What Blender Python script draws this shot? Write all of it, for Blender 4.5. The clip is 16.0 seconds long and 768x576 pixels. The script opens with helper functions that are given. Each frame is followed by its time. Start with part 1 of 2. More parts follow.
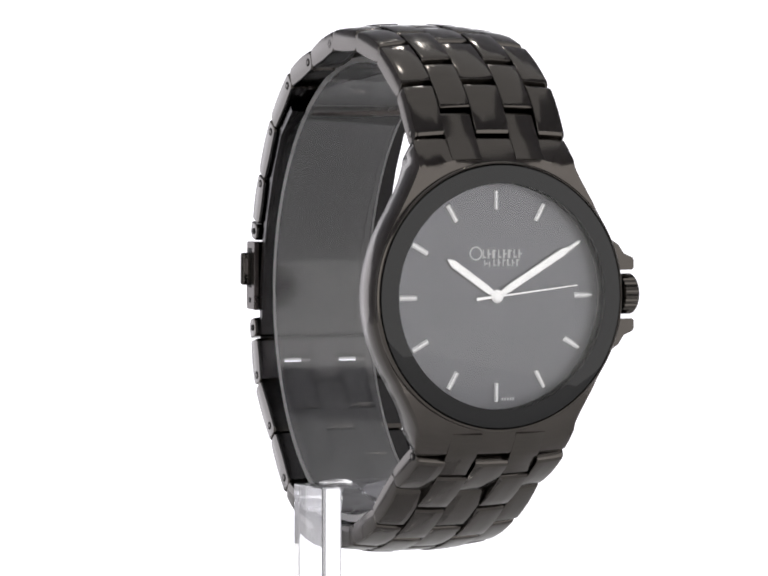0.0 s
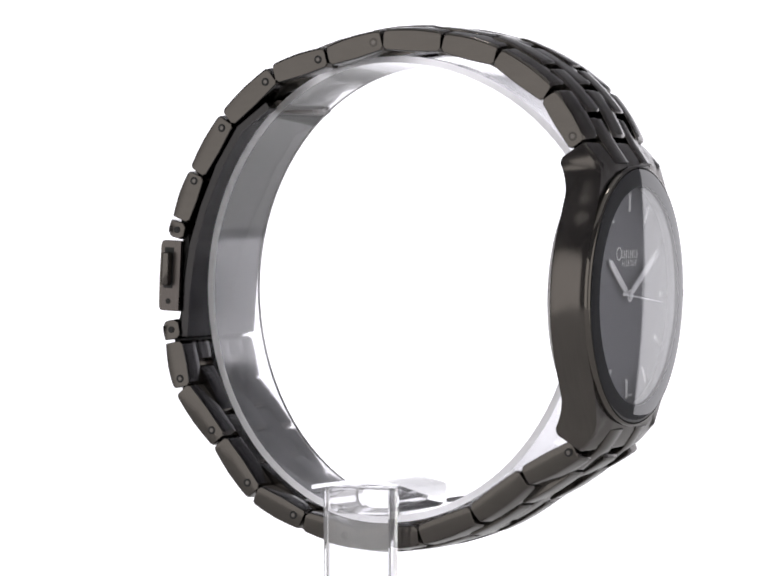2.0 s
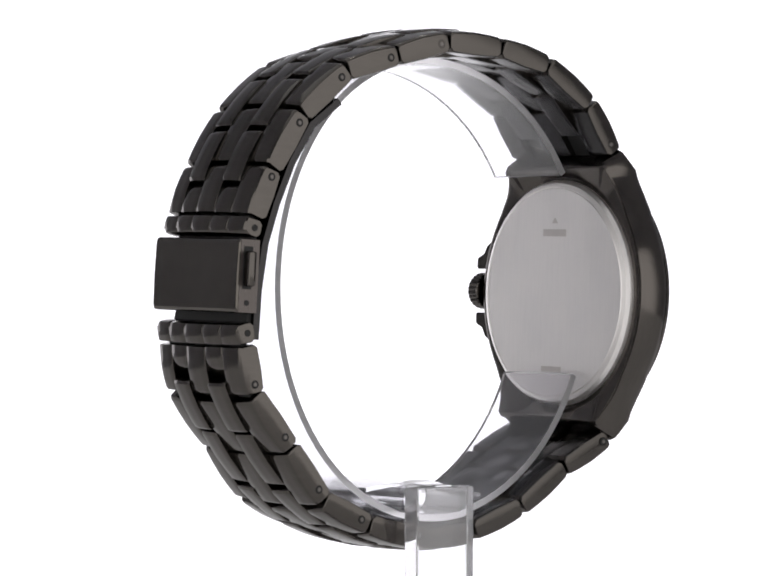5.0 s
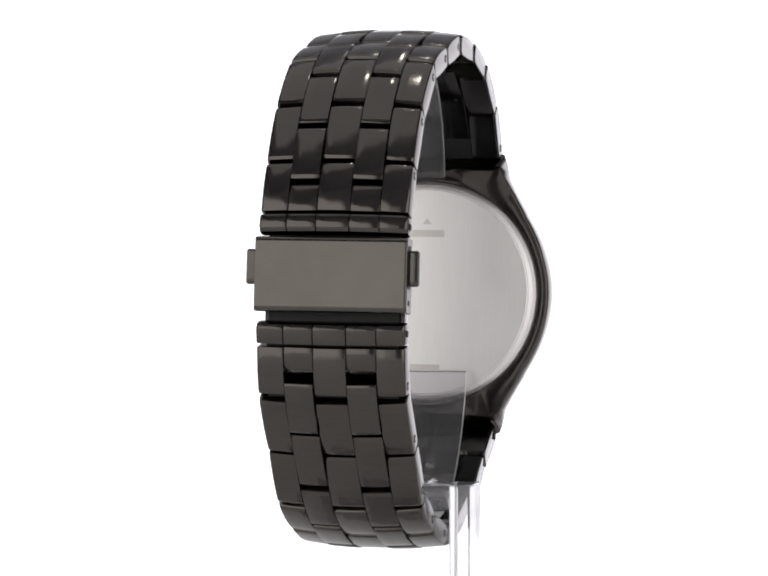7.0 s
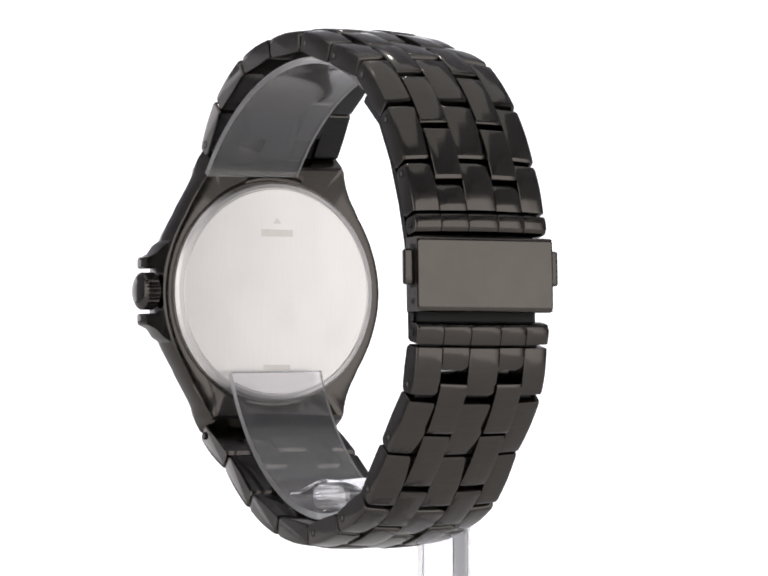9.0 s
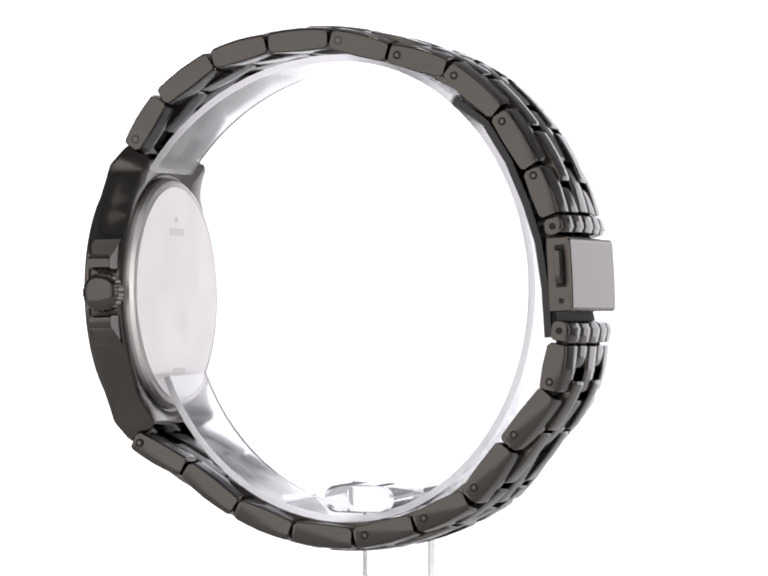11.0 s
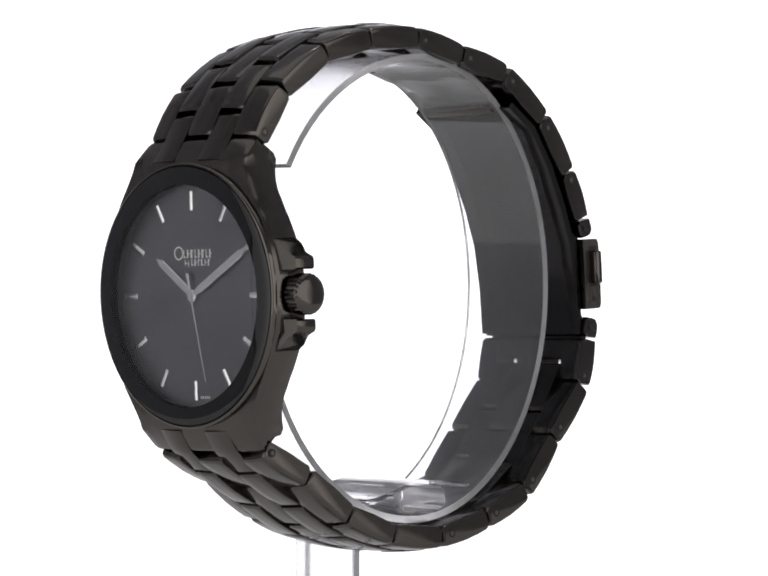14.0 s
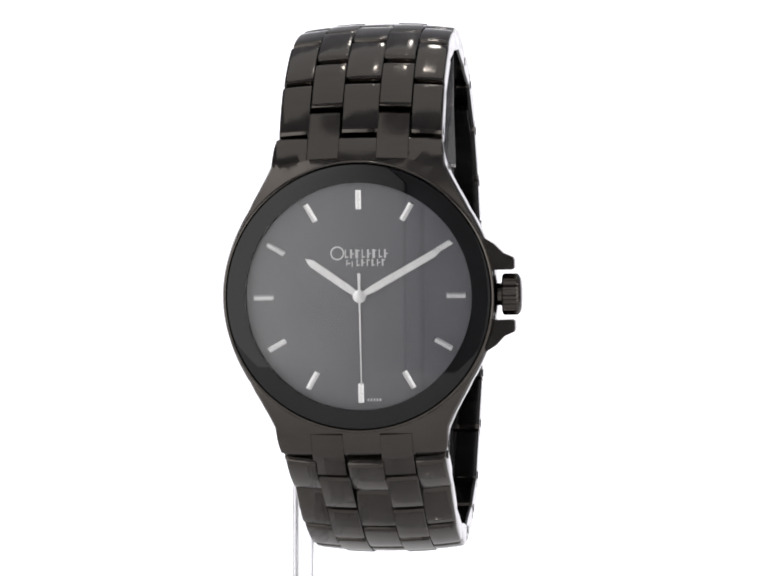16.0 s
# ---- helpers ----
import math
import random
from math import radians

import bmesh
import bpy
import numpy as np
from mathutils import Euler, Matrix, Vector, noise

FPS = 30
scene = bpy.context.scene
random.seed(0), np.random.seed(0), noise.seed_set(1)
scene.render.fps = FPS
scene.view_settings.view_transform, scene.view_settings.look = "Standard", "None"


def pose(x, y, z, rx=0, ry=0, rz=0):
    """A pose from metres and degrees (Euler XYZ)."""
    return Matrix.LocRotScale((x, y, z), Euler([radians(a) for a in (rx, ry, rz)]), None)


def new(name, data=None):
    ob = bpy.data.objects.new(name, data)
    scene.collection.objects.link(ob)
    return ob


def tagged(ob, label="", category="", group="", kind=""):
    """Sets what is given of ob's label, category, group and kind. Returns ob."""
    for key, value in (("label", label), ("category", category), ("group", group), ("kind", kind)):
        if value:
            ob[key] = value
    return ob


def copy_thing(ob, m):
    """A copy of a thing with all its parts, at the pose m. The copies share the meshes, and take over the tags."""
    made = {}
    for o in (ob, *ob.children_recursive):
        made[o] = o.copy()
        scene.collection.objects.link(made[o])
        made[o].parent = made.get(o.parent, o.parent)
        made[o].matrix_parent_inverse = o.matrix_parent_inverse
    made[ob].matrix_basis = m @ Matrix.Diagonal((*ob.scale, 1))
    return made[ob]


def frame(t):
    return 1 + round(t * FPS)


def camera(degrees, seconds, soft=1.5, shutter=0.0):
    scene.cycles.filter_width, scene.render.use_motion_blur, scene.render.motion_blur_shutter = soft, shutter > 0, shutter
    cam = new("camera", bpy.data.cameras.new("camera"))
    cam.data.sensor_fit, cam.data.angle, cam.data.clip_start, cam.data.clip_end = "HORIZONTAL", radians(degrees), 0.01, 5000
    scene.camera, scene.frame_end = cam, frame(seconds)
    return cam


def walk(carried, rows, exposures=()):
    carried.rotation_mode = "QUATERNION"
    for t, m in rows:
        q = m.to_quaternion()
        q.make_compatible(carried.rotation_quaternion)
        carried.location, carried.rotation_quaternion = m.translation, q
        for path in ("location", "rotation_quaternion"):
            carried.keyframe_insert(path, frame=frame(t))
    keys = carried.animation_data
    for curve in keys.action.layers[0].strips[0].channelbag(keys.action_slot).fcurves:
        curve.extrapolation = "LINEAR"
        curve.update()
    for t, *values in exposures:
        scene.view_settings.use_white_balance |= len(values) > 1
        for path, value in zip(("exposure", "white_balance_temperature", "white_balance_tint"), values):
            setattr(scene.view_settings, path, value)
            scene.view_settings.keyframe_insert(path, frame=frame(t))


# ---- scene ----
# ---- camera ----
H = 0.100            # height of the lens above the table
cam = camera(11.286, 16.0, soft=1.9)
CAM = pose(-0.00023, -0.5875, H, 90 - 0.305, 0, 0) @ pose(0, 0, 0, 0, 0, 0.05)
walk(cam, [(0.0, CAM), (16.0, CAM)])

# the turntable: seconds, angle in degrees and sideways play in millimetres
TURN = [(0, 23.34, -0.1), (0.5, 34.11, -0.05), (1, 44.69, 0.0), (1.5, 54.99, -0.05), (2, 65.14, -0.1), (2.5, 75.44, -0.15),
        (3, 85.54, -0.2), (4.2, 110.49, -0.1), (6.3, 153.81, 0.0), (7, 168.68, 0.4), (7.5, 179.02, 0.8), (8, 189.43, 0.45),
        (8.5, 199.84, -0.12), (9.2, 213.35, -0.45), (11.3, 257.6, -0.25), (12, 272.0, -0.1), (12.5, 282.25, 0.0), (13, 292.69, 0.07),
        (13.5, 303.06, 0.13), (14, 313.57, 0.2), (14.5, 324.07, 0.1), (15, 334.3, 0.0), (15.5, 344.5, -0.15), (16, 354.32, -0.3)]

# ---- world ----
world = bpy.data.worlds.new("world")
scene.world = world
world.use_nodes = True
world.node_tree.nodes["Background"].inputs[0].default_value = (0.5, 0.55, 0.6, 1)
world.node_tree.nodes["Background"].inputs[1].default_value = 0.02


# ---- materials ----
def material(name, colour, rough=0.5, metal=0.0, grain=0.0, grain_scale=(900, 900, 900), bump=0.0, rough_var=0.0, **more):
    m = bpy.data.materials.new(name)
    m.use_nodes = True
    nt = m.node_tree
    b = nt.nodes["Principled BSDF"]
    b.inputs["Base Color"].default_value = (*colour, 1)
    b.inputs["Roughness"].default_value = rough
    b.inputs["Metallic"].default_value = metal
    for key, value in more.items():
        b.inputs[key.replace("_", " ")].default_value = value
    if grain or bump or rough_var:
        co = nt.nodes.new("ShaderNodeTexCoord")
        mp = nt.nodes.new("ShaderNodeMapping")
        mp.inputs["Scale"].default_value = grain_scale
        nz = nt.nodes.new("ShaderNodeTexNoise")
        nz.inputs["Scale"].default_value = 1.0
        nz.inputs["Detail"].default_value = 4
        big = nt.nodes.new("ShaderNodeTexNoise")
        big.inputs["Scale"].default_value = 120
        nt.links.new(co.outputs["Object"], mp.inputs[0])
        nt.links.new(mp.outputs[0], nz.inputs["Vector"])
        nt.links.new(co.outputs["Object"], big.inputs["Vector"])
        add = nt.nodes.new("ShaderNodeMath")
        add.operation = "ADD"
        nt.links.new(nz.outputs[0], add.inputs[0])
        nt.links.new(big.outputs[0], add.inputs[1])
        if grain:
            mr = nt.nodes.new("ShaderNodeMapRange")
            mr.inputs["From Min"].default_value, mr.inputs["From Max"].default_value = 0.7, 1.3
            mr.inputs["To Min"].default_value, mr.inputs["To Max"].default_value = 1 - grain, 1 + grain
            nt.links.new(add.outputs[0], mr.inputs["Value"])
            sc = nt.nodes.new("ShaderNodeVectorMath")
            sc.operation = "SCALE"
            sc.inputs[0].default_value = colour
            nt.links.new(mr.outputs[0], sc.inputs["Scale"])
            nt.links.new(sc.outputs[0], b.inputs["Base Color"])
        if rough_var:
            mr = nt.nodes.new("ShaderNodeMapRange")
            mr.inputs["From Min"].default_value, mr.inputs["From Max"].default_value = 0.7, 1.3
            mr.inputs["To Min"].default_value, mr.inputs["To Max"].default_value = max(0, rough - rough_var), rough + rough_var
            nt.links.new(add.outputs[0], mr.inputs["Value"])
            nt.links.new(mr.outputs[0], b.inputs["Roughness"])
        if bump:
            bp = nt.nodes.new("ShaderNodeBump")
            bp.inputs["Strength"].default_value = bump
            bp.inputs["Distance"].default_value = 0.00002
            nt.links.new(nz.outputs[0], bp.inputs["Height"])
            nt.links.new(bp.outputs[0], b.inputs["Normal"])
    return m


def glow(name, colour, strength):
    m = bpy.data.materials.new(name)
    m.use_nodes = True
    nt = m.node_tree
    nt.nodes.remove(nt.nodes["Principled BSDF"])
    e = nt.nodes.new("ShaderNodeEmission")
    e.inputs[0].default_value, e.inputs[1].default_value = (*colour, 1), strength
    nt.links.new(e.outputs[0], nt.nodes["Material Output"].inputs[0])
    return m


def softbox_cloth(name, colour, strength, half):
    """Lit diffuser cloth: even in the middle, dimmer towards its two short ends."""
    m = glow(name, colour, strength)
    nt = m.node_tree
    emit = next(n for n in nt.nodes if n.type == "EMISSION")
    co = nt.nodes.new("ShaderNodeTexCoord")
    xyz = nt.nodes.new("ShaderNodeSeparateXYZ")
    off = nt.nodes.new("ShaderNodeMath")
    off.operation = "ABSOLUTE"
    mr = nt.nodes.new("ShaderNodeMapRange")
    mr.interpolation_type = "SMOOTHSTEP"
    for key, value in (("From Min", half - 0.26), ("From Max", half), ("To Min", strength), ("To Max", strength * 0.38)):
        mr.inputs[key].default_value = value
    nt.links.new(co.outputs["Object"], xyz.inputs[0])
    nt.links.new(xyz.outputs["X"], off.inputs[0])
    nt.links.new(off.outputs[0], mr.inputs["Value"])
    nt.links.new(mr.outputs[0], emit.inputs[1])
    return m


STEEL = material("black_plated_steel", (0.102, 0.093, 0.086), 0.13, 1.0, 0.06, (300, 300, 2500), 0.012, 0.03)
STEEL_POLISHED = material("black_plated_steel_polished", (0.122, 0.111, 0.101), 0.10, 1.0, 0.05, (400, 400, 400), 0.02, 0.03)
STEEL_SIDE = material("black_plated_steel_brushed", (0.118, 0.105, 0.100), 0.30, 1.0, 0.08, (400, 3000, 400), 0.10, 0.06)
CASE_STEEL = material("black_plated_case_steel", (0.106, 0.096, 0.089), 0.17, 1.0, 0.06, (300, 2500, 300), 0.04, 0.04)
BLADE_INNER_STEEL = material("black_blade_inner_steel", (0.045, 0.043, 0.044), 0.17, 1.0, 0.08, (300, 300, 1500), 0.01, 0.05)
PIN = material("pin_steel", (0.14, 0.13, 0.125), 0.3, 1.0, 0.06, (900, 900, 900), 0.05)
HOLE = material("dark_recess", (0.01, 0.01, 0.01), 0.6)
BACK = material("bare_brushed_steel", (0.97, 0.94, 0.925), 0.46, 1.0, 0.03, (3000, 200, 200), 0.03, 0.04)
ETCH = material("etched_steel", (0.74, 0.70, 0.67), 0.42, 1.0, 0.04)
DIAL = material("black_dial_lacquer", (0.174, 0.172, 0.192), 0.44, 1.0, 0.1, (2000, 2000, 2000), 0.0, 0.03)
RING = material("black_ring_print", (0.006, 0.006, 0.007), 0.6, 0.0, 0.1, Specular_IOR_Level=0.0)
RIM = material("black_polished_rim", (0.006, 0.006, 0.007), 0.03, 0.0, IOR=1.5)
SILVER = material("polished_silver", (0.84, 0.84, 0.85), 0.26, 1.0, 0.03, (1500, 1500, 1500), 0.03)
PRINT = material("silver_print", (0.93, 0.93, 0.94), 0.5, 0.0, 0.05)
CRYSTAL = material("mineral_crystal", (1, 1, 1), 0.0, 0.0, Transmission_Weight=1.0, IOR=1.5)
ACRYLIC = material("clear_acrylic", (0.975, 0.97, 0.995), 0.03, 0.0, Transmission_Weight=0.91, IOR=1.56)
HAZE = material("hazy_clear_acrylic", (0.98, 0.975, 1.0), 0.08, 0.0, Transmission_Weight=0.972, IOR=1.46)
FROST = material("frosted_acrylic_edge", (1.0, 0.99, 1.0), 0.75, 0.0, Transmission_Weight=0.80, IOR=1.25)
PAPER = material("glowing_white_tabletop", (0.80, 0.80, 0.80), 0.7, 0.0, 0.02, (60, 60, 60), 0.05, Emission_Color=(1, 0.98, 0.96, 1), Emission_Strength=0.10)
WALL = material("studio_paint", (0.80, 0.80, 0.83), 0.8, 0.0, 0.08, (6, 6, 6), 0.02)
CEILING = material("white_ceiling_paint", (0.87, 0.87, 0.89), 0.8, 0.0, 0.05, (6, 6, 6), 0.02)
CLOTH = material("black_softbox_cloth", (0.02, 0.02, 0.02), 0.8, 0.0, 0.15, (300, 300, 300), 0.1)
DIFFUSER = softbox_cloth("softbox_diffuser", (1.0, 0.985, 0.97), 1.32, 0.565)
DIM = glow("overhead_fill_glow", (1.0, 1.0, 1.0), 0.62)
SHINE = glow("backdrop_glow", (1.0, 0.985, 1.04), 1.55)
BULB = glow("lamp_glass", (1.0, 0.97, 0.93), 48.0)


# ---- building helpers ----
MM = 0.001


def mesh_from(name, bm, mat, sharp=34, scale=MM):
    bmesh.ops.recalc_face_normals(bm, faces=bm.faces)
    me = bpy.data.meshes.new(name)
    bmesh.ops.scale(bm, vec=(scale,) * 3, verts=bm.verts)
    for f in bm.faces:
        f.smooth = True
    bm.to_mesh(me)
    bm.free()
    me.set_sharp_from_angle(angle=radians(sharp))
    me.materials.append(mat)
    return me


def part(name, bm, mat, parent, label="", sharp=34, scale=MM):
    """Links a bmesh, drawn in millimetres, as one mesh under a thing or a part."""
    ob = new(name, mesh_from(name, bm, mat, sharp, scale))
    ob.parent = parent
    if label:
        tagged(ob, label)
    return ob


def place(bm, m):
    bmesh.ops.transform(bm, matrix=m, verts=bm.verts)
    return bm


def loft(rings, closed=True, caps=True, bm=None):
    """Skin between rings of equally many points; caps close the two ends."""
    bm = bm or bmesh.new()
    vs = [[bm.verts.new(p) for p in r] for r in rings]
    n = len(rings[0])
    for a, b in zip(vs, vs[1:]):
        for i in range(n if closed else n - 1):
            bm.faces.new((a[i], a[(i + 1) % n], b[(i + 1) % n], b[i]))
    if caps:
        bm.faces.new(vs[0])
        bm.faces.new(list(reversed(vs[-1])))
    return bm


def box(x, y, z, bevel=0.0, segments=2, bm=None):
    """A box between pairs of limits, with rounded edges."""
    one = bmesh.new()
    bmesh.ops.create_cube(one, size=1)
    bmesh.ops.scale(one, vec=(x[1] - x[0], y[1] - y[0], z[1] - z[0]), verts=one.verts)
    bmesh.ops.translate(one, vec=((x[0] + x[1]) / 2, (y[0] + y[1]) / 2, (z[0] + z[1]) / 2), verts=one.verts)
    if bevel:
        bmesh.ops.bevel(one, geom=one.edges[:], offset=bevel, segments=segments, affect="EDGES", profile=0.5)
    if bm is None:
        return one
    me = bpy.data.meshes.new("join")
    one.to_mesh(me)
    one.free()
    bm.from_mesh(me)
    bpy.data.meshes.remove(me)
    return bm


def lathe(profile, steps=72, axis="y", caps=True):
    """Turns (radius, along) pairs round an axis."""
    rings = []
    for r, a in profile:
        ring = []
        for i in range(steps):
            u = 2 * math.pi * i / steps
            c, s = r * math.cos(u), r * math.sin(u)
            ring.append({"y": (c, a, s), "x": (a, c, s), "z": (c, s, a)}[axis])
        rings.append(ring)
    return loft(rings, caps=caps)


# ---- the studio round the table ----
def slab(name, x, y, z, mat, label):
    ob = new(name, mesh_from(name, box(x, y, z), mat, scale=1.0))
    return tagged(ob, label, "structure", kind="structure")


slab("floor", (-1.6, 1.6), (-1.6, 1.6), (-0.83, -0.80), WALL, "pale grey studio floor")
slab("ceiling", (-1.6, 1.6), (-1.6, 1.6), (1.60, 1.65), CEILING, "white studio ceiling")
slab("wall_north", (-1.6, 1.6), (1.6, 1.65), (-0.80, 1.60), WALL, "pale grey studio wall behind the backdrop")
slab("wall_south", (-1.6, 1.6), (-1.65, -1.6), (-0.80, 1.60), CEILING, "white studio wall behind the camera")
slab("wall_east", (1.6, 1.65), (-1.6, 1.6), (-0.80, 1.60), CEILING, "white studio wall at the side")
slab("wall_west", (-1.65, -1.6), (-1.6, 1.6), (-0.80, 1.60), CEILING, "white studio wall at the side")

# the backdrop emits its own white instead of being lit by lamps
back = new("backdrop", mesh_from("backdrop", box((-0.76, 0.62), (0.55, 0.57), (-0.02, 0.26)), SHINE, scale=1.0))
tagged(back, "pure white studio backdrop, glowing evenly by itself", "backdrop", kind="structure")

table = tagged(new("product_table"), "white shooting table with a smooth matt top", "table")
# unseen top; its faint emission is added to brighten the lower links
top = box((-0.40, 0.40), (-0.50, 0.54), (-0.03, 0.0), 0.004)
part("tabletop", top, PAPER, table, "white top with a faint glow of its own", scale=1.0)
for lx in (-0.36, 0.36):
    for ly in (-0.46, 0.48):
        part("leg", box((lx - 0.025, lx + 0.025), (ly - 0.025, ly + 0.025), (-0.80, -0.03), 0.003), CLOTH, table, scale=1.0)


def softbox(m):
    """A studio softbox: cloth body, white front, and its stand."""
    ob = tagged(new("softbox"), "large black cloth softbox with a glowing white front", "studio light", "softboxes beside the camera")
    w, h = 0.565, 0.34
    rings = [[(-w, 0, -h), (w, 0, -h), (w, 0, h), (-w, 0, h)],
             [(-w, 0.03, -h), (w, 0.03, -h), (w, 0.03, h), (-w, 0.03, h)],
             [(-0.09, 0.30, -0.09), (0.09, 0.30, -0.09), (0.09, 0.30, 0.09), (-0.09, 0.30, 0.09)]]
    part("body", loft(rings), CLOTH, ob, scale=1.0)
    part("diffuser", box((-w + 0.015, w - 0.015), (-0.012, -0.004), (-h + 0.015, h - 0.015), 0.003), DIFFUSER, ob, "glowing white diffuser cloth", scale=1.0)
    part("pole", lathe([(0.012, -0.98), (0.012, -0.10)], 16, "z"), CLOTH, ob, scale=1.0).location = (0, 0.25, 0)
    part("foot", lathe([(0.12, -1.0), (0.12, -0.98), (0.03, -0.96)], 24, "z"), CLOTH, ob, scale=1.0).location = (0, 0.25, 0)
    ob.matrix_basis = m
    return ob


right = softbox(pose(0.50, -0.50, 0.20, 0, 0, 0) @ pose(0, 0, 0, 0, 0, -135))
copy_thing(right, pose(-0.50, -0.50, 0.20, 0, 0, 135))

lamp = tagged(new("ceiling_lamp"), "small round studio lamp under the overhead panel", "lamp", "studio lamps overhead")
part("shade", lathe([(0.03, 0.10), (0.05, 0.06), (0.06, 0.0), (0.055, 0.0), (0.045, 0.055)], 32, "z"), CLOTH, lamp, scale=1.0)
part("bulb", lathe([(0.006, 0.055), (0.017, 0.038), (0.021, 0.015), (0.016, -0.004), (0.002, -0.012)], 32, "z"), BULB, lamp, "glowing lamp glass", scale=1.0)
part("rod", lathe([(0.008, 0.10), (0.008, 0.19)], 12, "z"), CLOTH, lamp, scale=1.0)
lamp.matrix_basis = pose(0.08, 0.68, 1.00)
copy_thing(lamp, pose(0.02, 0.17, 1.00))

# added fill, out of view: lifts the darkest reflections in the steel
over = tagged(new("overhead_fill"), "dim white fill panel added overhead, out of view", "studio light")
part("diffuser", box((-0.75, 0.75), (-0.55, 0.75), (1.19, 1.20), 0.003), DIM, over, "dimly glowing white fill surface", scale=1.0)
for x in (-0.75, 0.75):
    for y in (-0.55, 0.75):
        part("wire", lathe([(0.004, 1.195), (0.004, 1.60)], 8, "z"), CLOTH, over, scale=1.0).location = (x * 0.97, y * 0.97, 0)

# ---- the wristwatch, in millimetres about the turntable's axis ----
watch = tagged(new("wristwatch"), "black steel wristwatch with silver batons, worn on a clear stand", "watch")
CASE = Matrix.Translation((0, -38.2, -4.1)) @ pose(0, 0, 0, 1.4, 0, 0)


def lens_radius(deg, end=22.5):
    """The case outline: radius against the angle from twelve (or six), 0 to 90 degrees; end: where the lugs are cut."""
    corner = math.degrees(math.atan(11.75 / end))
    if deg <= corner:
        return end / math.cos(radians(deg))
    pts = [(corner, end / math.cos(radians(corner)))]
    pts += [(34, 22.2), (38.5, 21.3), (44, 20.55), (52, 19.85), (60, 19.65), (72, 19.5), (90, 19.5)]
    for (a, ra), (b, rb) in zip(pts, pts[1:]):
        if deg <= b:
            k = (deg - a) / (b - a)
            return ra + (rb - ra) * k
    return 19.5


def front_depth(x, z):
    """How far the case's front lies before (-) the dial: straight shoulders that fall away, crowned across."""
    a = abs(z)
    fall = (0.72 if z > 0 else 0.62) * max(0.0, a - 19.3)
    return -1.8 + fall + 1.35 * (max(0.0, a - 13) / 9.2) ** 1.7 * (abs(x) / 11.8) ** 2.2


def back_depth(x, z):
    """The case's back edge: the lugs reach down towards the wrist like hooks."""
    return 3.6 + 1.8 * min(1.0, max(0.0, abs(z) - 14.5) / 4.8) ** 1.6


def watch_case():
    n = 192
    angles = [2 * math.pi * i / n for i in range(n)]

    def ring(radius, depth):
        out = []
        for u in angles:
            d = math.degrees(u) % 180
            d = 180 - d if d > 90 else d
            r = radius(d)
            x, z = r * math.sin(u), r * math.cos(u)
            out.append((x, depth(x, z), z))
        return out

    def shoulder(k):
        return ring(lambda d: 19.05 + max(0.0, lens_radius(d) - 0.35 - 19.05) * k, front_depth)
    rings = [ring(lambda d: 18.75, lambda x, z: -0.6),
             ring(lambda d: 18.75, lambda x, z: -2.35),
             ring(lambda d: 18.95, lambda x, z: -2.45),
             ring(lambda d: 19.0, lambda x, z: -2.35),
             shoulder(0.0), shoulder(0.33), shoulder(0.67), shoulder(1.0),
             ring(lambda d: lens_radius(d) - 0.10, lambda x, z: front_depth(x, z) + (0.12 if abs(z) > 20.5 else 0.55)),
             ring(lens_radius, lambda x, z: front_depth(x, z) + (0.42 if abs(z) > 20.5 else 0.95)),
             ring(lambda d: lens_radius(d, 20.2), lambda x, z: back_depth(x, z) - 0.4),
             ring(lambda d: lens_radius(d, 20.0) - 0.15, lambda x, z: back_depth(x, z) - 0.12),
             ring(lambda d: lens_radius(d, 19.9) - 0.5, back_depth),
             ring(lambda d: 18.2, lambda x, z: 3.62),
             ring(lambda d: 17.5, lambda x, z: 3.5)]
    return part("case", place(loft(rings, caps=False), CASE), CASE_STEEL, watch, "black plated steel case with integrated lugs", 30)


case = watch_case()
part("bezel", place(lathe([(18.76, -1.8), (18.76, -2.48), (18.86, -2.57), (19.02, -2.52), (19.18, -2.32), (19.2, -1.8)], 128, caps=False), CASE), STEEL_POLISHED, watch, "thin polished black bezel edge", 50)
cback = part("caseback", place(lathe([(17.7, 3.5), (17.65, 4.2), (17.2, 4.75), (16.6, 4.98), (16.45, 4.86), (16.3, 4.98), (0.3, 5.0)], 120), CASE), BACK, watch, "brushed bare steel case back with faint engraving", 25)
for x, z, w, h in ((0.0, 9.4, 5.6, 1.1), (0.0, -11.9, 4.8, 0.8)):
    part("engraving", place(box((x - w / 2, x + w / 2), (4.98, 5.02), (z - h / 2, z + h / 2)), CASE), ETCH, cback)
part("engraving", place(loft([[(-0.7, 4.98, 10.9), (0.7, 4.98, 10.9), (0.0, 4.98, 11.8)], [(-0.7, 5.02, 10.9), (0.7, 5.02, 10.9), (0.0, 5.02, 11.8)]]), CASE), ETCH, cback)

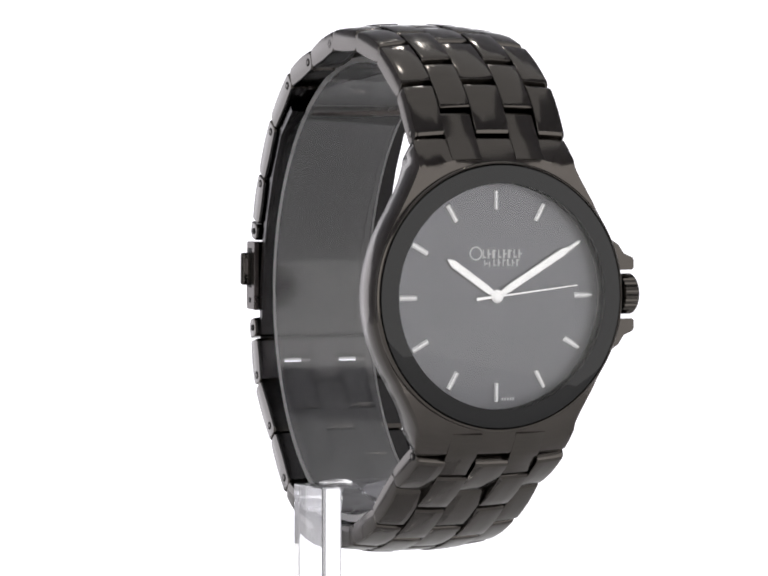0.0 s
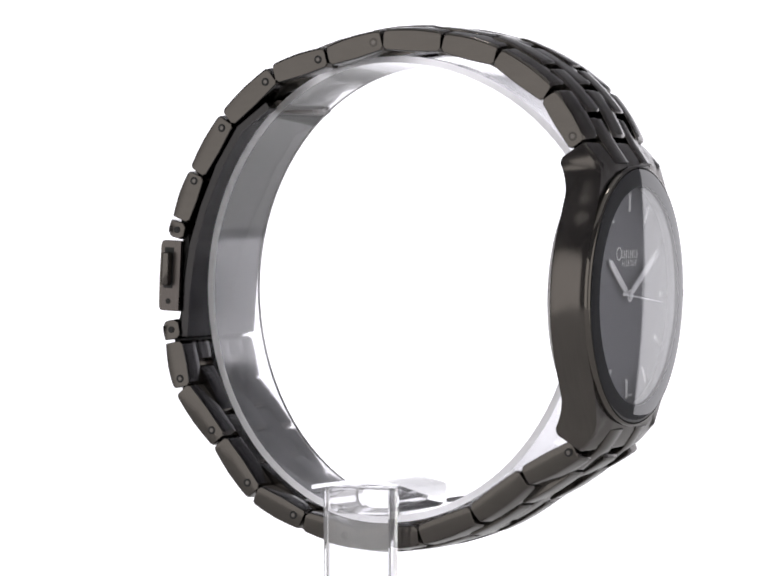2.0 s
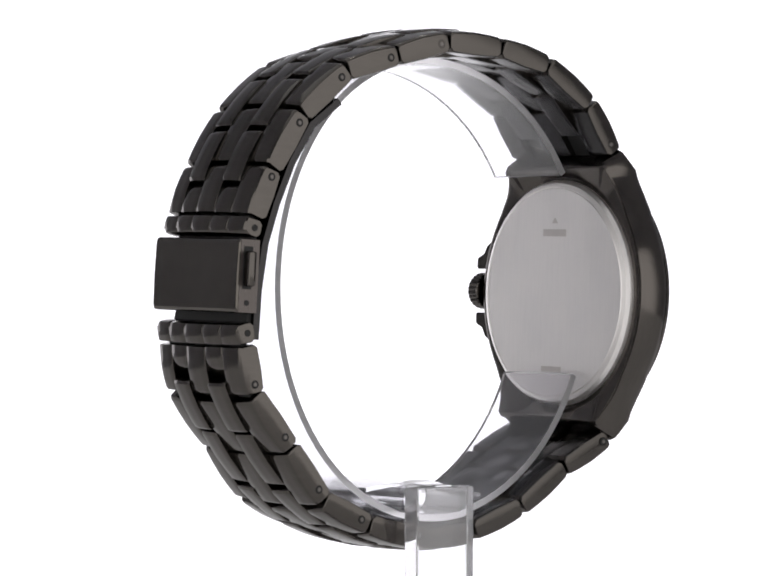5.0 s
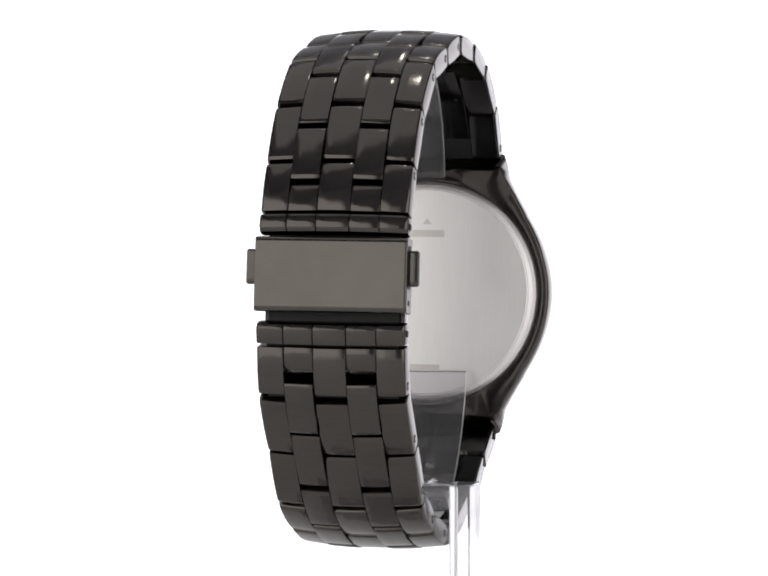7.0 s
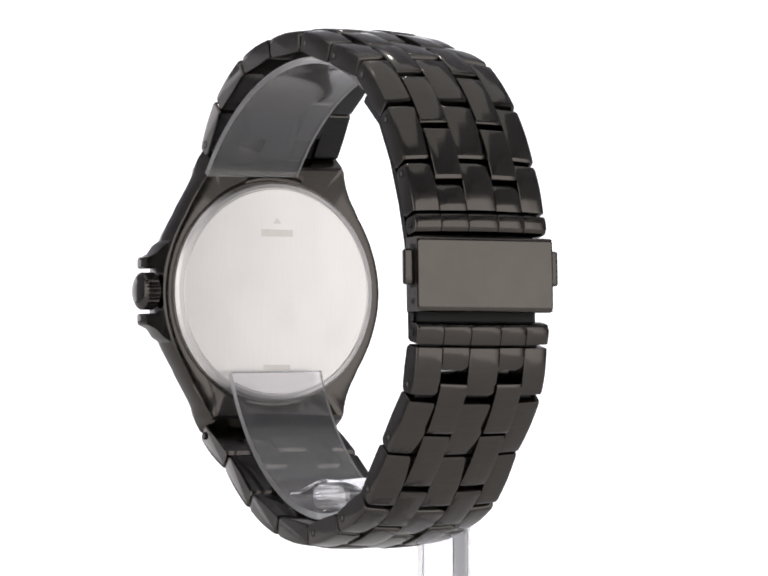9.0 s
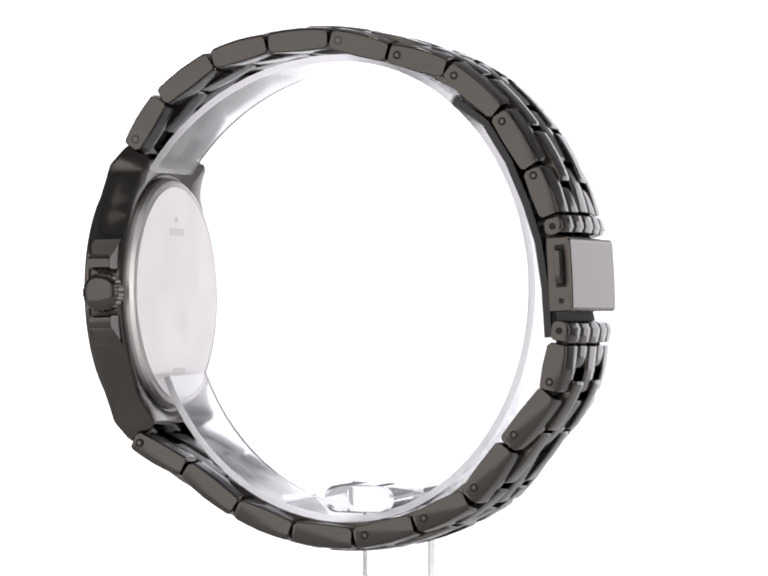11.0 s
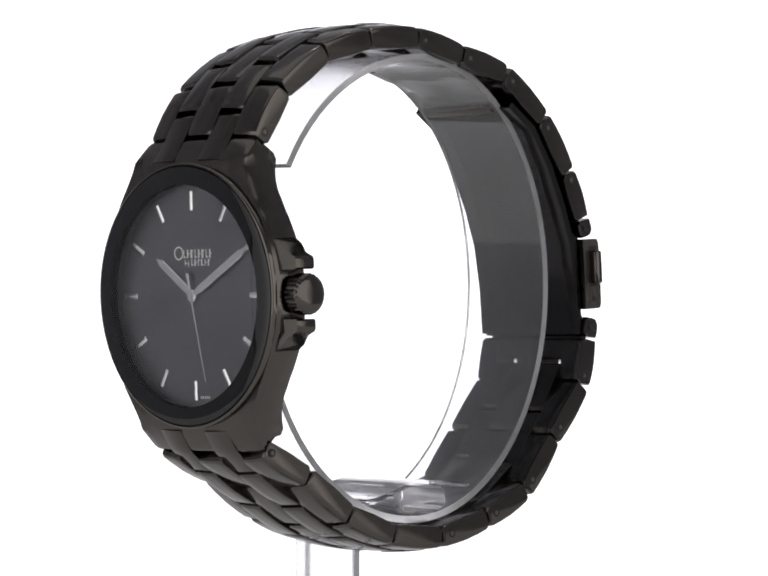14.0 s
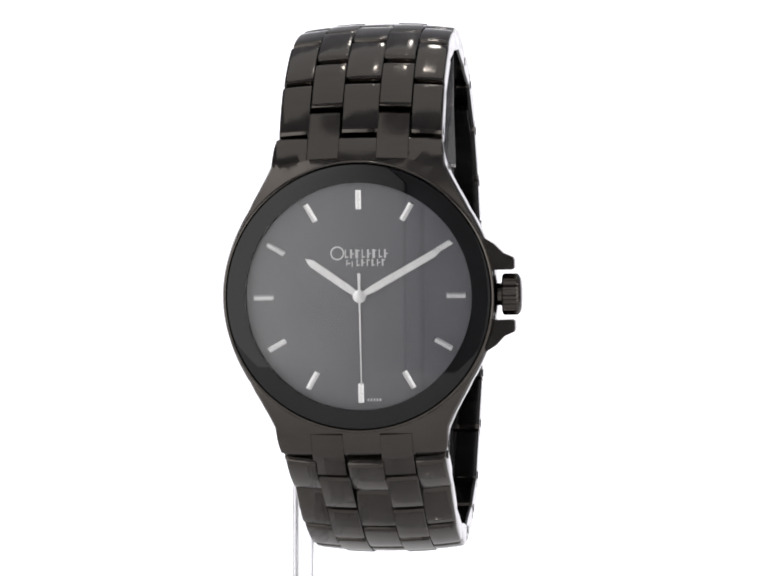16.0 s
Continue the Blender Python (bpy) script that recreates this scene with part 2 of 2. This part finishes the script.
dial = part("dial", place(lathe([(0.2, 0.0), (17.2, 0.0), (17.2, 0.5), (0.2, 0.5)], 96), CASE), DIAL, watch, "plain black lacquered dial with silver hour batons")
part("inner_ring", place(lathe([(16.05, 0.0), (16.05, -1.35), (16.15, -1.40), (18.4, -1.40), (18.4, 0.0), (16.05, 0.0)], 120, caps=False), CASE), RING, watch, "black ring between dial and crystal")
for hour in range(12):
    ends = []
    for z, f in ((12.2, 1.0), (12.3, 1.0), (15.0, 1.0), (15.1, 1.0)):
        top = -0.16 if z in (12.2, 15.1) else -0.24
        ends.append([(-0.40, 0.0, z), (-0.40, top, z), (-0.10, top - 0.13, z), (0.10, top - 0.13, z), (0.40, top, z), (0.40, 0.0, z)])
    b = loft(ends)
    part("hour_marker", place(b, CASE @ pose(0, 0, 0, 0, hour * 30, 0)), SILVER, dial, sharp=12)

# the maker's marks, as plain strokes of their size and colour
strokes = []
for i in range(8):
    strokes.append((-1.95 + i * 0.80, 6.0, 0.16 + 0.12 * (i % 3), 1.25))
    strokes.append((-1.72 + i * 0.80, 5.55 + 0.45 * (i % 3), 0.36, 0.18))
strokes += [(-1.75, 4.75, 0.14, 0.8), (-1.45, 4.65, 0.34, 0.2), (-1.0, 4.55, 0.14, 0.8)]
for i in range(6):
    strokes.append((-0.30 + i * 0.72, 4.75, 0.16 + 0.1 * (i % 2), 1.0))
    strokes.append((-0.08 + i * 0.72, 4.4 + 0.35 * (i % 3), 0.32, 0.16))
part("print", place(lathe([(0.78, -0.03), (1.0, -0.03), (1.0, 0.01), (0.78, 0.01), (0.78, -0.03)], 28, caps=False), CASE @ Matrix.Translation((-3.1, 0, 6.1))), PRINT, dial)
for i in range(5):
    strokes.append((1.0 + i * 0.42, -14.6, 0.24, 0.38))
for x, z, w, h in strokes:
    part("print", place(box((x - w / 2, x + w / 2), (-0.03, 0.01), (z - h / 2, z + h / 2)), CASE), PRINT, dial)


def hand(name, outline, depth, thick, label):
    """A flat watch hand, pointing up, with a raised middle ridge."""
    lo = [(x, depth, z) for x, z in outline]
    hi = [(x * 0.82, depth - thick, z) for x, z in outline]
    return part(name, loft([lo, hi]), SILVER, watch, label, 20)


hour_hand = hand("hour_hand", [(-0.45, 0.6), (-0.62, 2.0), (-0.62, 8.3), (0, 9.4), (0.62, 8.3), (0.62, 2.0), (0.45, 0.6)], -0.25, 0.12, "polished silver hour hand")
minute_hand = hand("minute_hand", [(-0.40, 0.6), (-0.62, 2.2), (-0.62, 12.2), (-0.16, 13.2), (-0.12, 15.2), (0.12, 15.2), (0.16, 13.2), (0.62, 12.2), (0.62, 2.2), (0.40, 0.6)], -0.42, 0.12, "polished silver minute hand")
second_hand = hand("second_hand", [(-0.28, -3.3), (-0.16, 0.0), (-0.09, 12.6), (0.09, 12.6), (0.16, 0.0), (0.28, -3.3)], -0.60, 0.08, "thin silver second hand")
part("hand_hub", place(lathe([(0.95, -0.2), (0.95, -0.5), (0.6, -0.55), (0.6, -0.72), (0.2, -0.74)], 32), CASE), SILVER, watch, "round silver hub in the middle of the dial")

domed = [(r, -2.15 + 0.7 * (r / 18.6) ** 2) for r in (0.05, 2, 4, 6, 8, 10, 12, 14, 16.05, 17.4, 18.6)] + [(18.7, -1.5), (18.72, -2.35), (18.6, -2.62)]
domed += [(r, -3.55 + 0.9 * (r / 18.6) ** 2) for r in (18.2, 17.4, 16.05, 14, 12, 10, 8, 6, 4, 2, 0.05)]
crystal = part("crystal", place(lathe(domed, 160), CASE), CRYSTAL, watch, "clear slightly domed crystal with a wide black polished rim", 30)
# its rim is black and polished, as wide as the ring below
crystal.data.materials.append(RIM)
for face in crystal.data.polygons:
    c = CASE.inverted() @ (face.center / MM)
    if math.hypot(c.x, c.z) > 16.1:
        face.material_index = 1
crystal.visible_shadow = False


def crown_part():
    rings = []
    n = 72
    for x, r, f in ((19.0, 1.6, 0), (20.0, 1.6, 0), (20.1, 2.7, 0), (20.3, 2.95, 1), (22.2, 2.95, 1), (22.5, 2.7, 0), (22.8, 2.2, 0), (22.95, 1.0, 0)):
        rings.append([(x, (r - f * 0.16 * (i % 3 == 0)) * math.cos(2 * math.pi * i / n) + 1.5, (r - f * 0.16 * (i % 3 == 0)) * math.sin(2 * math.pi * i / n)) for i in range(n)])
    return part("crown", place(loft(rings), CASE), STEEL, watch, "fluted black crown", 25)


crown_part()
for s in (1, -1):
    # guard: a wedge that sweeps from the case flank up to a blunt nose
    pts = [(17.2, 8.4), (19.1, 7.2), (20.3, 5.9), (21.7, 5.3), (21.9, 4.9), (21.9, 3.75), (21.6, 3.5), (19.4, 3.5), (17.2, 3.4)]
    lo = [(x, -1.2 + 0.6 * (x > 20), s * z) for x, z in pts]
    l2 = [(x + 0.1 * (x > 18), -0.7 + 0.5 * (x > 20), s * z) for x, z in pts]
    h2 = [(x + 0.1 * (x > 18), 2.9 - 0.3 * (x > 20), s * z) for x, z in pts]
    hi = [(x, 3.2 - 0.3 * (x > 20), s * z) for x, z in pts]
    part("crown_guard", place(loft([lo, l2, h2, hi]), CASE), STEEL, watch, "black shoulder guarding the crown", 28)


# ---- bracelet ----
TOP = [(-36.2, 17.8), (-31.4, 25.3), (-23.2, 31.0), (-14.3, 33.3), (-4.5, 33.9), (4.8, 31.6), (13.9, 29.1), (21.8, 22.5), (27.0, 14.4), (29.9, 7.2)]
BOTTOM = [(31.2, -11.1), (29.8, -18.3), (23.4, -26.2), (17.4, -34.0), (9.2, -37.9), (-0.3, -40.3), (-10.1, -39.5), (-19.0, -36.2), (-27.2, -30.4), (-35.6, -26.1)]
COLUMNS = ((-8.35, 3.9, 0), (-4.35, 4.1, 1), (0.0, 4.6, 0), (4.35, 4.1, 1), (8.35, 3.9, 0))
CENTRE = Vector((-3.0, -3.5))


def dome(x):
    """The bracelet's crown across its width."""
    return 0.50 - 0.78 * (abs(x) / 11.5) ** 2.2


def link_bm(x0, x1, length, thick, bulge=0.42, ends=(0.42, 0.42), sunk=0.0):
    """One bracelet piece across x0 to x1: barrel-shaped profile, rounded ends, tight seams, softened flanks."""
    h, t = length / 2, thick / 2
    r, q = ends
    prof = [(-h, t - r - 0.20), (-h + 0.2 * r, t - 0.5 * r - 0.05), (-h + r, t - 0.05), (-h + r + 0.2, t)]
    prof += [(k * h, t + bulge * (1 - k * k) - 0.36 * bulge) for k in (-0.5, 0, 0.5)]
    prof += [(h - q - 0.2, t), (h - q, t - 0.05), (h - 0.2 * q, t - 0.5 * q - 0.05), (h, t - q - 0.20)]
    prof += [(h, -t + 0.5), (h - 0.5, -t), (0, -t - 0.3 * bulge), (-h + 0.5, -t), (-h, -t + 0.5)]
    seam, flank = ((0.0, 0.12), (0.06, 0.035), (0.15, 0.0)), ((0.0, 0.34), (0.08, 0.17), (0.24, 0.05), (0.46, 0.0))
    left = flank if x0 < -8.5 else seam
    right = flank if x1 > 8.5 else seam
    steps = [(x0 + d, i) for d, i in left] + [(x0 + (x1 - x0) * k, 0.0) for k in (0.35, 0.65)] + [(x1 - d, i) for d, i in reversed(right)]
    rings = []
    for x, inset in steps:
        rings.append([(x, s * (1 - inset * 0.35 / h), n - inset + dome(x) - sunk if n > 0 else n + 0.5 * inset) for s, n in prof])
    bm = loft(rings)
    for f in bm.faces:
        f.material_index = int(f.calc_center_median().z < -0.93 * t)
    return bm


def bent_bm(x0, x1, path, deep=2.6):
    """A bracelet piece whose outer face follows a bent path of (y, z) points."""
    outer = []
    for i, p in enumerate(path):
        d = (path[min(i + 1, len(path) - 1)] - path[max(i - 1, 0)]).normalized()
        n = Vector((-d.y, d.x))
        outer.append((p, n if n.dot(p - CENTRE) > 0 else -n))
    mid = (x0 + x1) / 2
    rings = []
    for x, inset in ((x0, 0.12), (x0 + 0.06, 0.035), (x0 + 0.15, 0.0), (mid, 0.0), (x1 - 0.15, 0.0), (x1 - 0.06, 0.035), (x1, 0.12)):
        lift = dome(x) - dome(mid) - inset
        ring = [(p + n * lift) for p, n in outer]
        # the free end is rounded over
        d = (path[-1] - path[-2]).normalized()
        ring = ring[:-1] + [ring[-1] - d * 0.40, ring[-1] - d * 0.08 - outer[-1][1] * 0.16, ring[-1] - outer[-1][1] * 0.5]
        ring += [p - n * deep for p, n in reversed(outer)]
        rings.append([(x, q.x, q.y) for q in ring])
    return loft(rings)


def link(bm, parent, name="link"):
    """A bracelet piece: polished outside, a darker steel on the side that lies on the wrist."""
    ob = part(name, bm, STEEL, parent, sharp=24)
    ob.data.materials.append(BLADE_INNER_STEEL)
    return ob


def taper(node):
    """The bracelet narrows a little from the case to its crest."""
    return 1.06 + 0.075 * max(0.0, -node[0] / 36)


def frame_between(a, b):
    """Local axes of a piece from node a to node b: x across, y along, z outwards."""
    a, b = Vector(a), Vector(b)
    mid, d = (a + b) / 2, (b - a).normalized()
    out = Vector((-d.y, d.x))
    if out.dot(mid - CENTRE) < 0:
        out = -out
    m = Matrix(((1, 0, 0, 0), (0, d.x, out.x, mid.x), (0, d.y, out.y, mid.y), (0, 0, 0, 1)))
    return m, (b - a).length


def core_bm(nodes, bm=None):
    """The shade in the link gaps, drawn as a near-black band inside the bracelet."""
    rings = []
    for i, n in enumerate(nodes):
        d = (Vector(nodes[min(i + 1, len(nodes) - 1)]) - Vector(nodes[max(i - 1, 0)])).normalized()
        o = Vector((-d.y, d.x)) * 0.5
        rings.append([(x, n[0] + o.x * k, n[1] + o.y * k) for x, k in ((-9.6, -1), (9.6, -1), (9.6, 1), (-9.6, 1))])
    return loft(rings, bm=bm)


def between(a, b, k):
    return (a[0] + (b[0] - a[0]) * k, a[1] + (b[1] - a[1]) * k)


# the band is open for a slit below the clasp, where light falls through
band = core_bm(TOP + [(29.4, 2.0), (29.9, -6.0), BOTTOM[0], between(BOTTOM[0], BOTTOM[1], 0.44)])
core_bm([between(BOTTOM[0], BOTTOM[1], 0.64)] + BOTTOM[1:], band)
bracelet = part("bracelet", band, HOLE, watch, "black plated steel bracelet of staggered polished links")
THICK = 3.3


def column(x, w, k, gap=0.07):
    return (x - w / 2) * k + gap / 2, (x + w / 2) * k - gap / 2


for chain, share in ((TOP, 0.43), (BOTTOM, 0.58)):
    mids = [between(a, b, share) for a, b in zip(chain, chain[1:])]
    last = len(chain) - 2
    for i, (a, b) in enumerate(zip(chain, chain[1:])):
        m, length = frame_between(a, b)
        k = taper(a)
        # the piece beside the clasp is closed up against the hinge barrel
        ends = (0.42, 0.10) if chain is TOP and i == last else (0.10, 0.42) if chain is BOTTOM and i == 0 else (0.42, 0.42)
        for x, w, odd in COLUMNS:
            if not odd:
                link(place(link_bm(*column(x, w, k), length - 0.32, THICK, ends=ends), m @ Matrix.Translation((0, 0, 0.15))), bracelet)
    for a, b, node in zip(mids, mids[1:], chain[1:]):
        m, length = frame_between(a, b)
        k = taper(node)
        lift = 0.22 + (Vector(node) - (Vector(a) + Vector(b)) / 2).length * 0.5
        deep = lift - 0.15      # so that the inner faces lie flush
        for x, w, odd in COLUMNS:
            if odd:
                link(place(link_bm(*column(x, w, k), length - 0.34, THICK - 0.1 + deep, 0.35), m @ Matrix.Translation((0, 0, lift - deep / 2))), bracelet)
    # half pieces flush with their neighbours beside the clasp
    end, mid = (Vector(chain[-1]), Vector(mids[-1])) if chain is TOP else (Vector(chain[0]), Vector(mids[0]))
    if chain is BOTTOM:
        mid = end.lerp(mid, 0.86)
    m, length = frame_between(mid, end) if chain is TOP else frame_between(end, mid)
    for x, w, odd in COLUMNS:
        if odd:
            ends = (0.42, 0.10) if chain is TOP else (0.10, 0.42)
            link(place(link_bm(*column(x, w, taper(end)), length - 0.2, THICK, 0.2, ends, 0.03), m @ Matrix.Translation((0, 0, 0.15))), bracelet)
    # the two pieces let into the case's shoulder
    e, mid, up = (Vector(chain[0]), Vector(mids[0]), 1) if chain is TOP else (Vector(chain[-1]), Vector(mids[-1]), -1)
    m, length = frame_between(e, mid)
    out = Vector((m[1][2], m[2][2]))
    start = CASE @ Vector((0, front_depth(5, up * 19.5) - 0.15, up * 19.5))
    knee = CASE @ Vector((0, front_depth(5, up * 22.6) - 0.24, up * 22.6))
    s0, s1, s2 = Vector((start.y, start.z)), Vector((knee.y, knee.z)), mid + out * (THICK / 2 + 0.62)
    s2 += (s1 - s2).normalized() * 0.16
    path = [s0, s0.lerp(s1, 0.5), s0.lerp(s1, 0.88), s1.lerp(s2, 0.10), s1.lerp(s2, 0.5), s2]
    for x, w, odd in COLUMNS:
        if odd:
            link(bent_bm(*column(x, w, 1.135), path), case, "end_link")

# pin heads on the bracelet's two flanks
for chain, k, picks in ((TOP, 0.16, (4, 5, 6, 7, 8)), (TOP, 0.18, (0,)), (BOTTOM, 0.80, (0, 1, 2, 3, 4)), (BOTTOM, 0.86, (8,))):
    for i in picks:
        a, b = Vector(chain[i]), Vector(chain[i + 1])
        c = a.lerp(b, k)
        for s in (-1, 1):
            o = 10.3 * (taper(c) - 1) + 0.01
            head = loft([[(s * (x + o), c.x + r * math.cos(2 * math.pi * j / 14), c.y + r * math.sin(2 * math.pi * j / 14)) for j in range(14)]
                         for x, r in ((10.0, 0.62), (10.29, 0.62), (10.32, 0.56), (10.26, 0.48), (10.26, 0.34), (10.34, 0.30))])
            pin = part("pin_head", head, HOLE, bracelet)
            pin.data.materials.append(PIN)
            for face in pin.data.polygons:
                if max((pin.data.vertices[v].co.yz - c * MM).length for v in face.vertices) < 0.00036:
                    face.material_index = 1

# ---- folding clasp ----
cm, clen = frame_between((31.3, 4.25), (31.9, -6.55))
cover = bmesh.new()
prof = [(-5.4, -1.6), (-5.4, 1.3), (-5.2, 1.62), (-4.95, 1.76), (-4.5, 1.82), (0, 1.90), (4.5, 1.82), (4.95, 1.76), (5.2, 1.62), (5.4, 1.3), (5.4, -1.6), (4.6, -1.6), (4.6, 0.9), (-4.6, 0.9), (-4.6, -1.6)]
loft([[(x, s * (1 - f), n - f * 3) for s, n in prof] for x, f in ((-11.15, 0.03), (-11.0, 0.006), (-10.85, 0.0), (-10.5, 0.0), (10.5, 0.0), (10.85, 0.0), (11.0, 0.006), (11.15, 0.03))], bm=cover)
clasp = part("clasp", place(cover, cm), STEEL_POLISHED, watch, "smooth black folding clasp with two push buttons", 30)
for s in (-1, 1):
    cheek = [(-5.3, -1.7), (-5.3, 1.5), (5.3, 1.5), (5.3, -1.7)]
    rings = [[(s * x, a, n) for a, n in cheek] for x in (10.4, 11.2)]
    part("cheek", place(loft(rings), cm), STEEL_SIDE, clasp)
    # a near-black plate on the cheek draws the slot's shaded opening
    slot = box((s * 11.2 - 0.05, s * 11.2 + 0.05), (-4.3, 1.9), (-0.55, 1.0), 0.0)
    part("slot", place(slot, cm), HOLE, clasp)
    button = box((min(s * 10.8, s * 12.7), max(s * 10.8, s * 12.7)), (-3.6, 1.5), (-0.4, 0.85), 0.35, 2)
    part("push_button", place(button, cm), STEEL, clasp)
    rivet = lathe([(0.42, s * 11.0), (0.42, s * 11.26), (0.3, s * 11.28)], 14, "x")
    part("rivet", place(rivet, cm @ Matrix.Translation((0, 3.9, 0.1))), HOLE, clasp)
for lo, hi in (((30.1, 7.1), (30.75, 4.55)), ((31.75, -7.9), (31.3, -10.9))):
    m, length = frame_between(lo, hi)
    for x, w, odd in COLUMNS:
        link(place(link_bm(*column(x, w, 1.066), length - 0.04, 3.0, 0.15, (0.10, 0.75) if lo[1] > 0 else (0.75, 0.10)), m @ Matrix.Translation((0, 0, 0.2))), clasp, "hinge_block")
    for s in (-1, 1):
        part("pin_head", place(lathe([(0.5, s * 10.9), (0.5, s * 11.06), (0.42, s * 11.08), (0.38, s * 11.02), (0.2, s * 11.02)], 14, "x"), Matrix.Translation((0, (lo[0] + hi[0]) / 2, (lo[1] + hi[1]) / 2))), HOLE, clasp)
BLADE = [(14.9, 24.3), (19.7, 20.8), (23.2, 15.3), (25.9, 9.2), (27.8, 3.5), (28.9, -3.2), (29.4, -10.4)]
rings = []
for i, (y, z) in enumerate(BLADE):
    a, b = Vector(BLADE[max(0, i - 1)]), Vector(BLADE[min(len(BLADE) - 1, i + 1)])
    d = (b - a).normalized()
    o = Vector((-d.y, d.x))
    rings.append([(x, y + o.x * k, z + o.y * k) for x, k in ((-10.3, -0.3), (10.3, -0.3), (10.3, 0.8), (-10.3, 0.8))])
part("folding_blade", loft(rings), BLADE_INNER_STEEL, clasp, "thin curved black folding blade", 50)
part("blade_hook", place(lathe([(0.9, -7.5), (1.0, -7.3), (1.0, 7.3), (0.9, 7.5)], 20, "x"), Matrix.Translation((0, 14.6, 24.4))), STEEL_SIDE, clasp)

# the bracelet sits a touch askew behind the case
for ob in (bracelet, clasp):
    ob.matrix_basis = Matrix.Translation((0.0002, -0.038, 0)) @ pose(0, 0, 0, 0, 0, -0.95) @ Matrix.Translation((0, 0.038, 0))

# ---- clear display stand ----
stand = tagged(new("display_stand"), "clear acrylic display stand with an open cuff and a flat post", "display stand")


def cuff():
    rings = []
    n = 72
    a0, a1 = radians(149), radians(-157)
    for i in range(n + 1):
        a = a0 + (a1 - a0) * i / n
        slant = 0.2 + (3.9 * (a / a0) ** 1.5 if a > 0 else 0.2 * a / a1)
        reach = 29.2 if math.cos(a) > 0 else 35.0 if a > 0 else 31.5
        ring = []
        for x, k in ((-8.1, 0.0), (8.1, 0.0), (8.1, 1.05), (-8.1, 1.05)):
            ring.append((x + slant, -3.0 + (reach - k) * math.cos(a), -3.2 + (34.9 - k) * math.sin(a)))
        rings.append(ring)
    return part("cuff", loft(rings), HAZE, stand, "clear open acrylic ring inside the bracelet", 20)


clear = [cuff()]
clear[0].data.materials.append(FROST)
for face in clear[0].data.polygons:
    if abs(face.normal.x) > 0.5:
        face.material_index = 1
# the bar inside the cuff's foot, with rounded ends, running out to the post
pts = []
for cy, a0 in ((2.25, -90), (-4.65, 90)):
    for k in range(9):
        a = radians(a0 + 180 * k / 8)
        pts.append((cy + 2.05 * math.cos(a), -34.6 + 2.05 * math.sin(a)))
clear.append(part("bar", loft([[(x, -1.2 + (y + 1.2) * f, -34.6 + (z + 34.6) * f) for y, z in pts] for x, f in ((-10.55, 1.0), (7.6, 1.0), (8.0, 0.9))]), ACRYLIC, stand, "", 30))
# the moulded saddle that rises from the cuff's floor over the bar
saddle = []
for i in range(25):
    y = -13.0 + 22.0 * i / 24
    k = min(1.0, (y + 13.0) / 11.8)
    z = -34.5 + 2.35 * k * k * (3 - 2 * k) - 0.9 * max(0.0, (y + 1.2) / 10.2) ** 2
    saddle.append([(-7.5, y, z - 0.35), (8.1, y, z - 0.35), (8.1, y, z + 0.3), (-7.5, y, z + 0.3)])
clear.append(part("saddle", loft(saddle), HAZE, stand, "milky moulded saddle at the cuff's foot", 40))
clear.append(part("post", box((-13.75, -10.6), (-6.6, 4.3), (-97.0, -32.6), 0.3, 2), ACRYLIC, stand, "clear flat acrylic post", 20))
clear.append(part("base", box((-24, 24), (-24, 24), (-100.0, -97.05), 0.6, 2), ACRYLIC, stand, "clear acrylic base plate", 20))
for ob in clear:
    ob.visible_shadow = False


# ---- what moves ----
def motions():
    walk(watch, [(t, pose(d * MM, 0, H, 0, 0, a) @ pose(0.00042, 0, 0, 0, -0.8, 0)) for t, a, d in TURN])
    walk(stand, [(t, pose(d * MM, 0, H, 0, 0, a) @ pose(0.0006, 0, 0, 0, 0, 1.26)) for t, a, d in TURN])
    centre = Matrix.Translation(CASE.translation * MM) @ CASE.to_3x3().to_4x4()
    for ob, start, rate in ((hour_hand, -55.0, 0.0083), (minute_hand, 59.2, 0.1)):
        walk(ob, [(t, centre @ pose(0, 0, 0, 0, start + rate * t, 0)) for t in (0.0, 16.0)])
    rows = [(0.0, 83.5)]
    for i in range(16):
        rows += [(i + 0.2, 83.5 + 6 * i), (i + 0.3, 83.5 + 6 * (i + 1))]
    rows.append((16.0, 83.5 + 96))
    walk(second_hand, [(t, centre @ pose(0, 0, 0, 0, a, 0)) for t, a in rows])


motions()
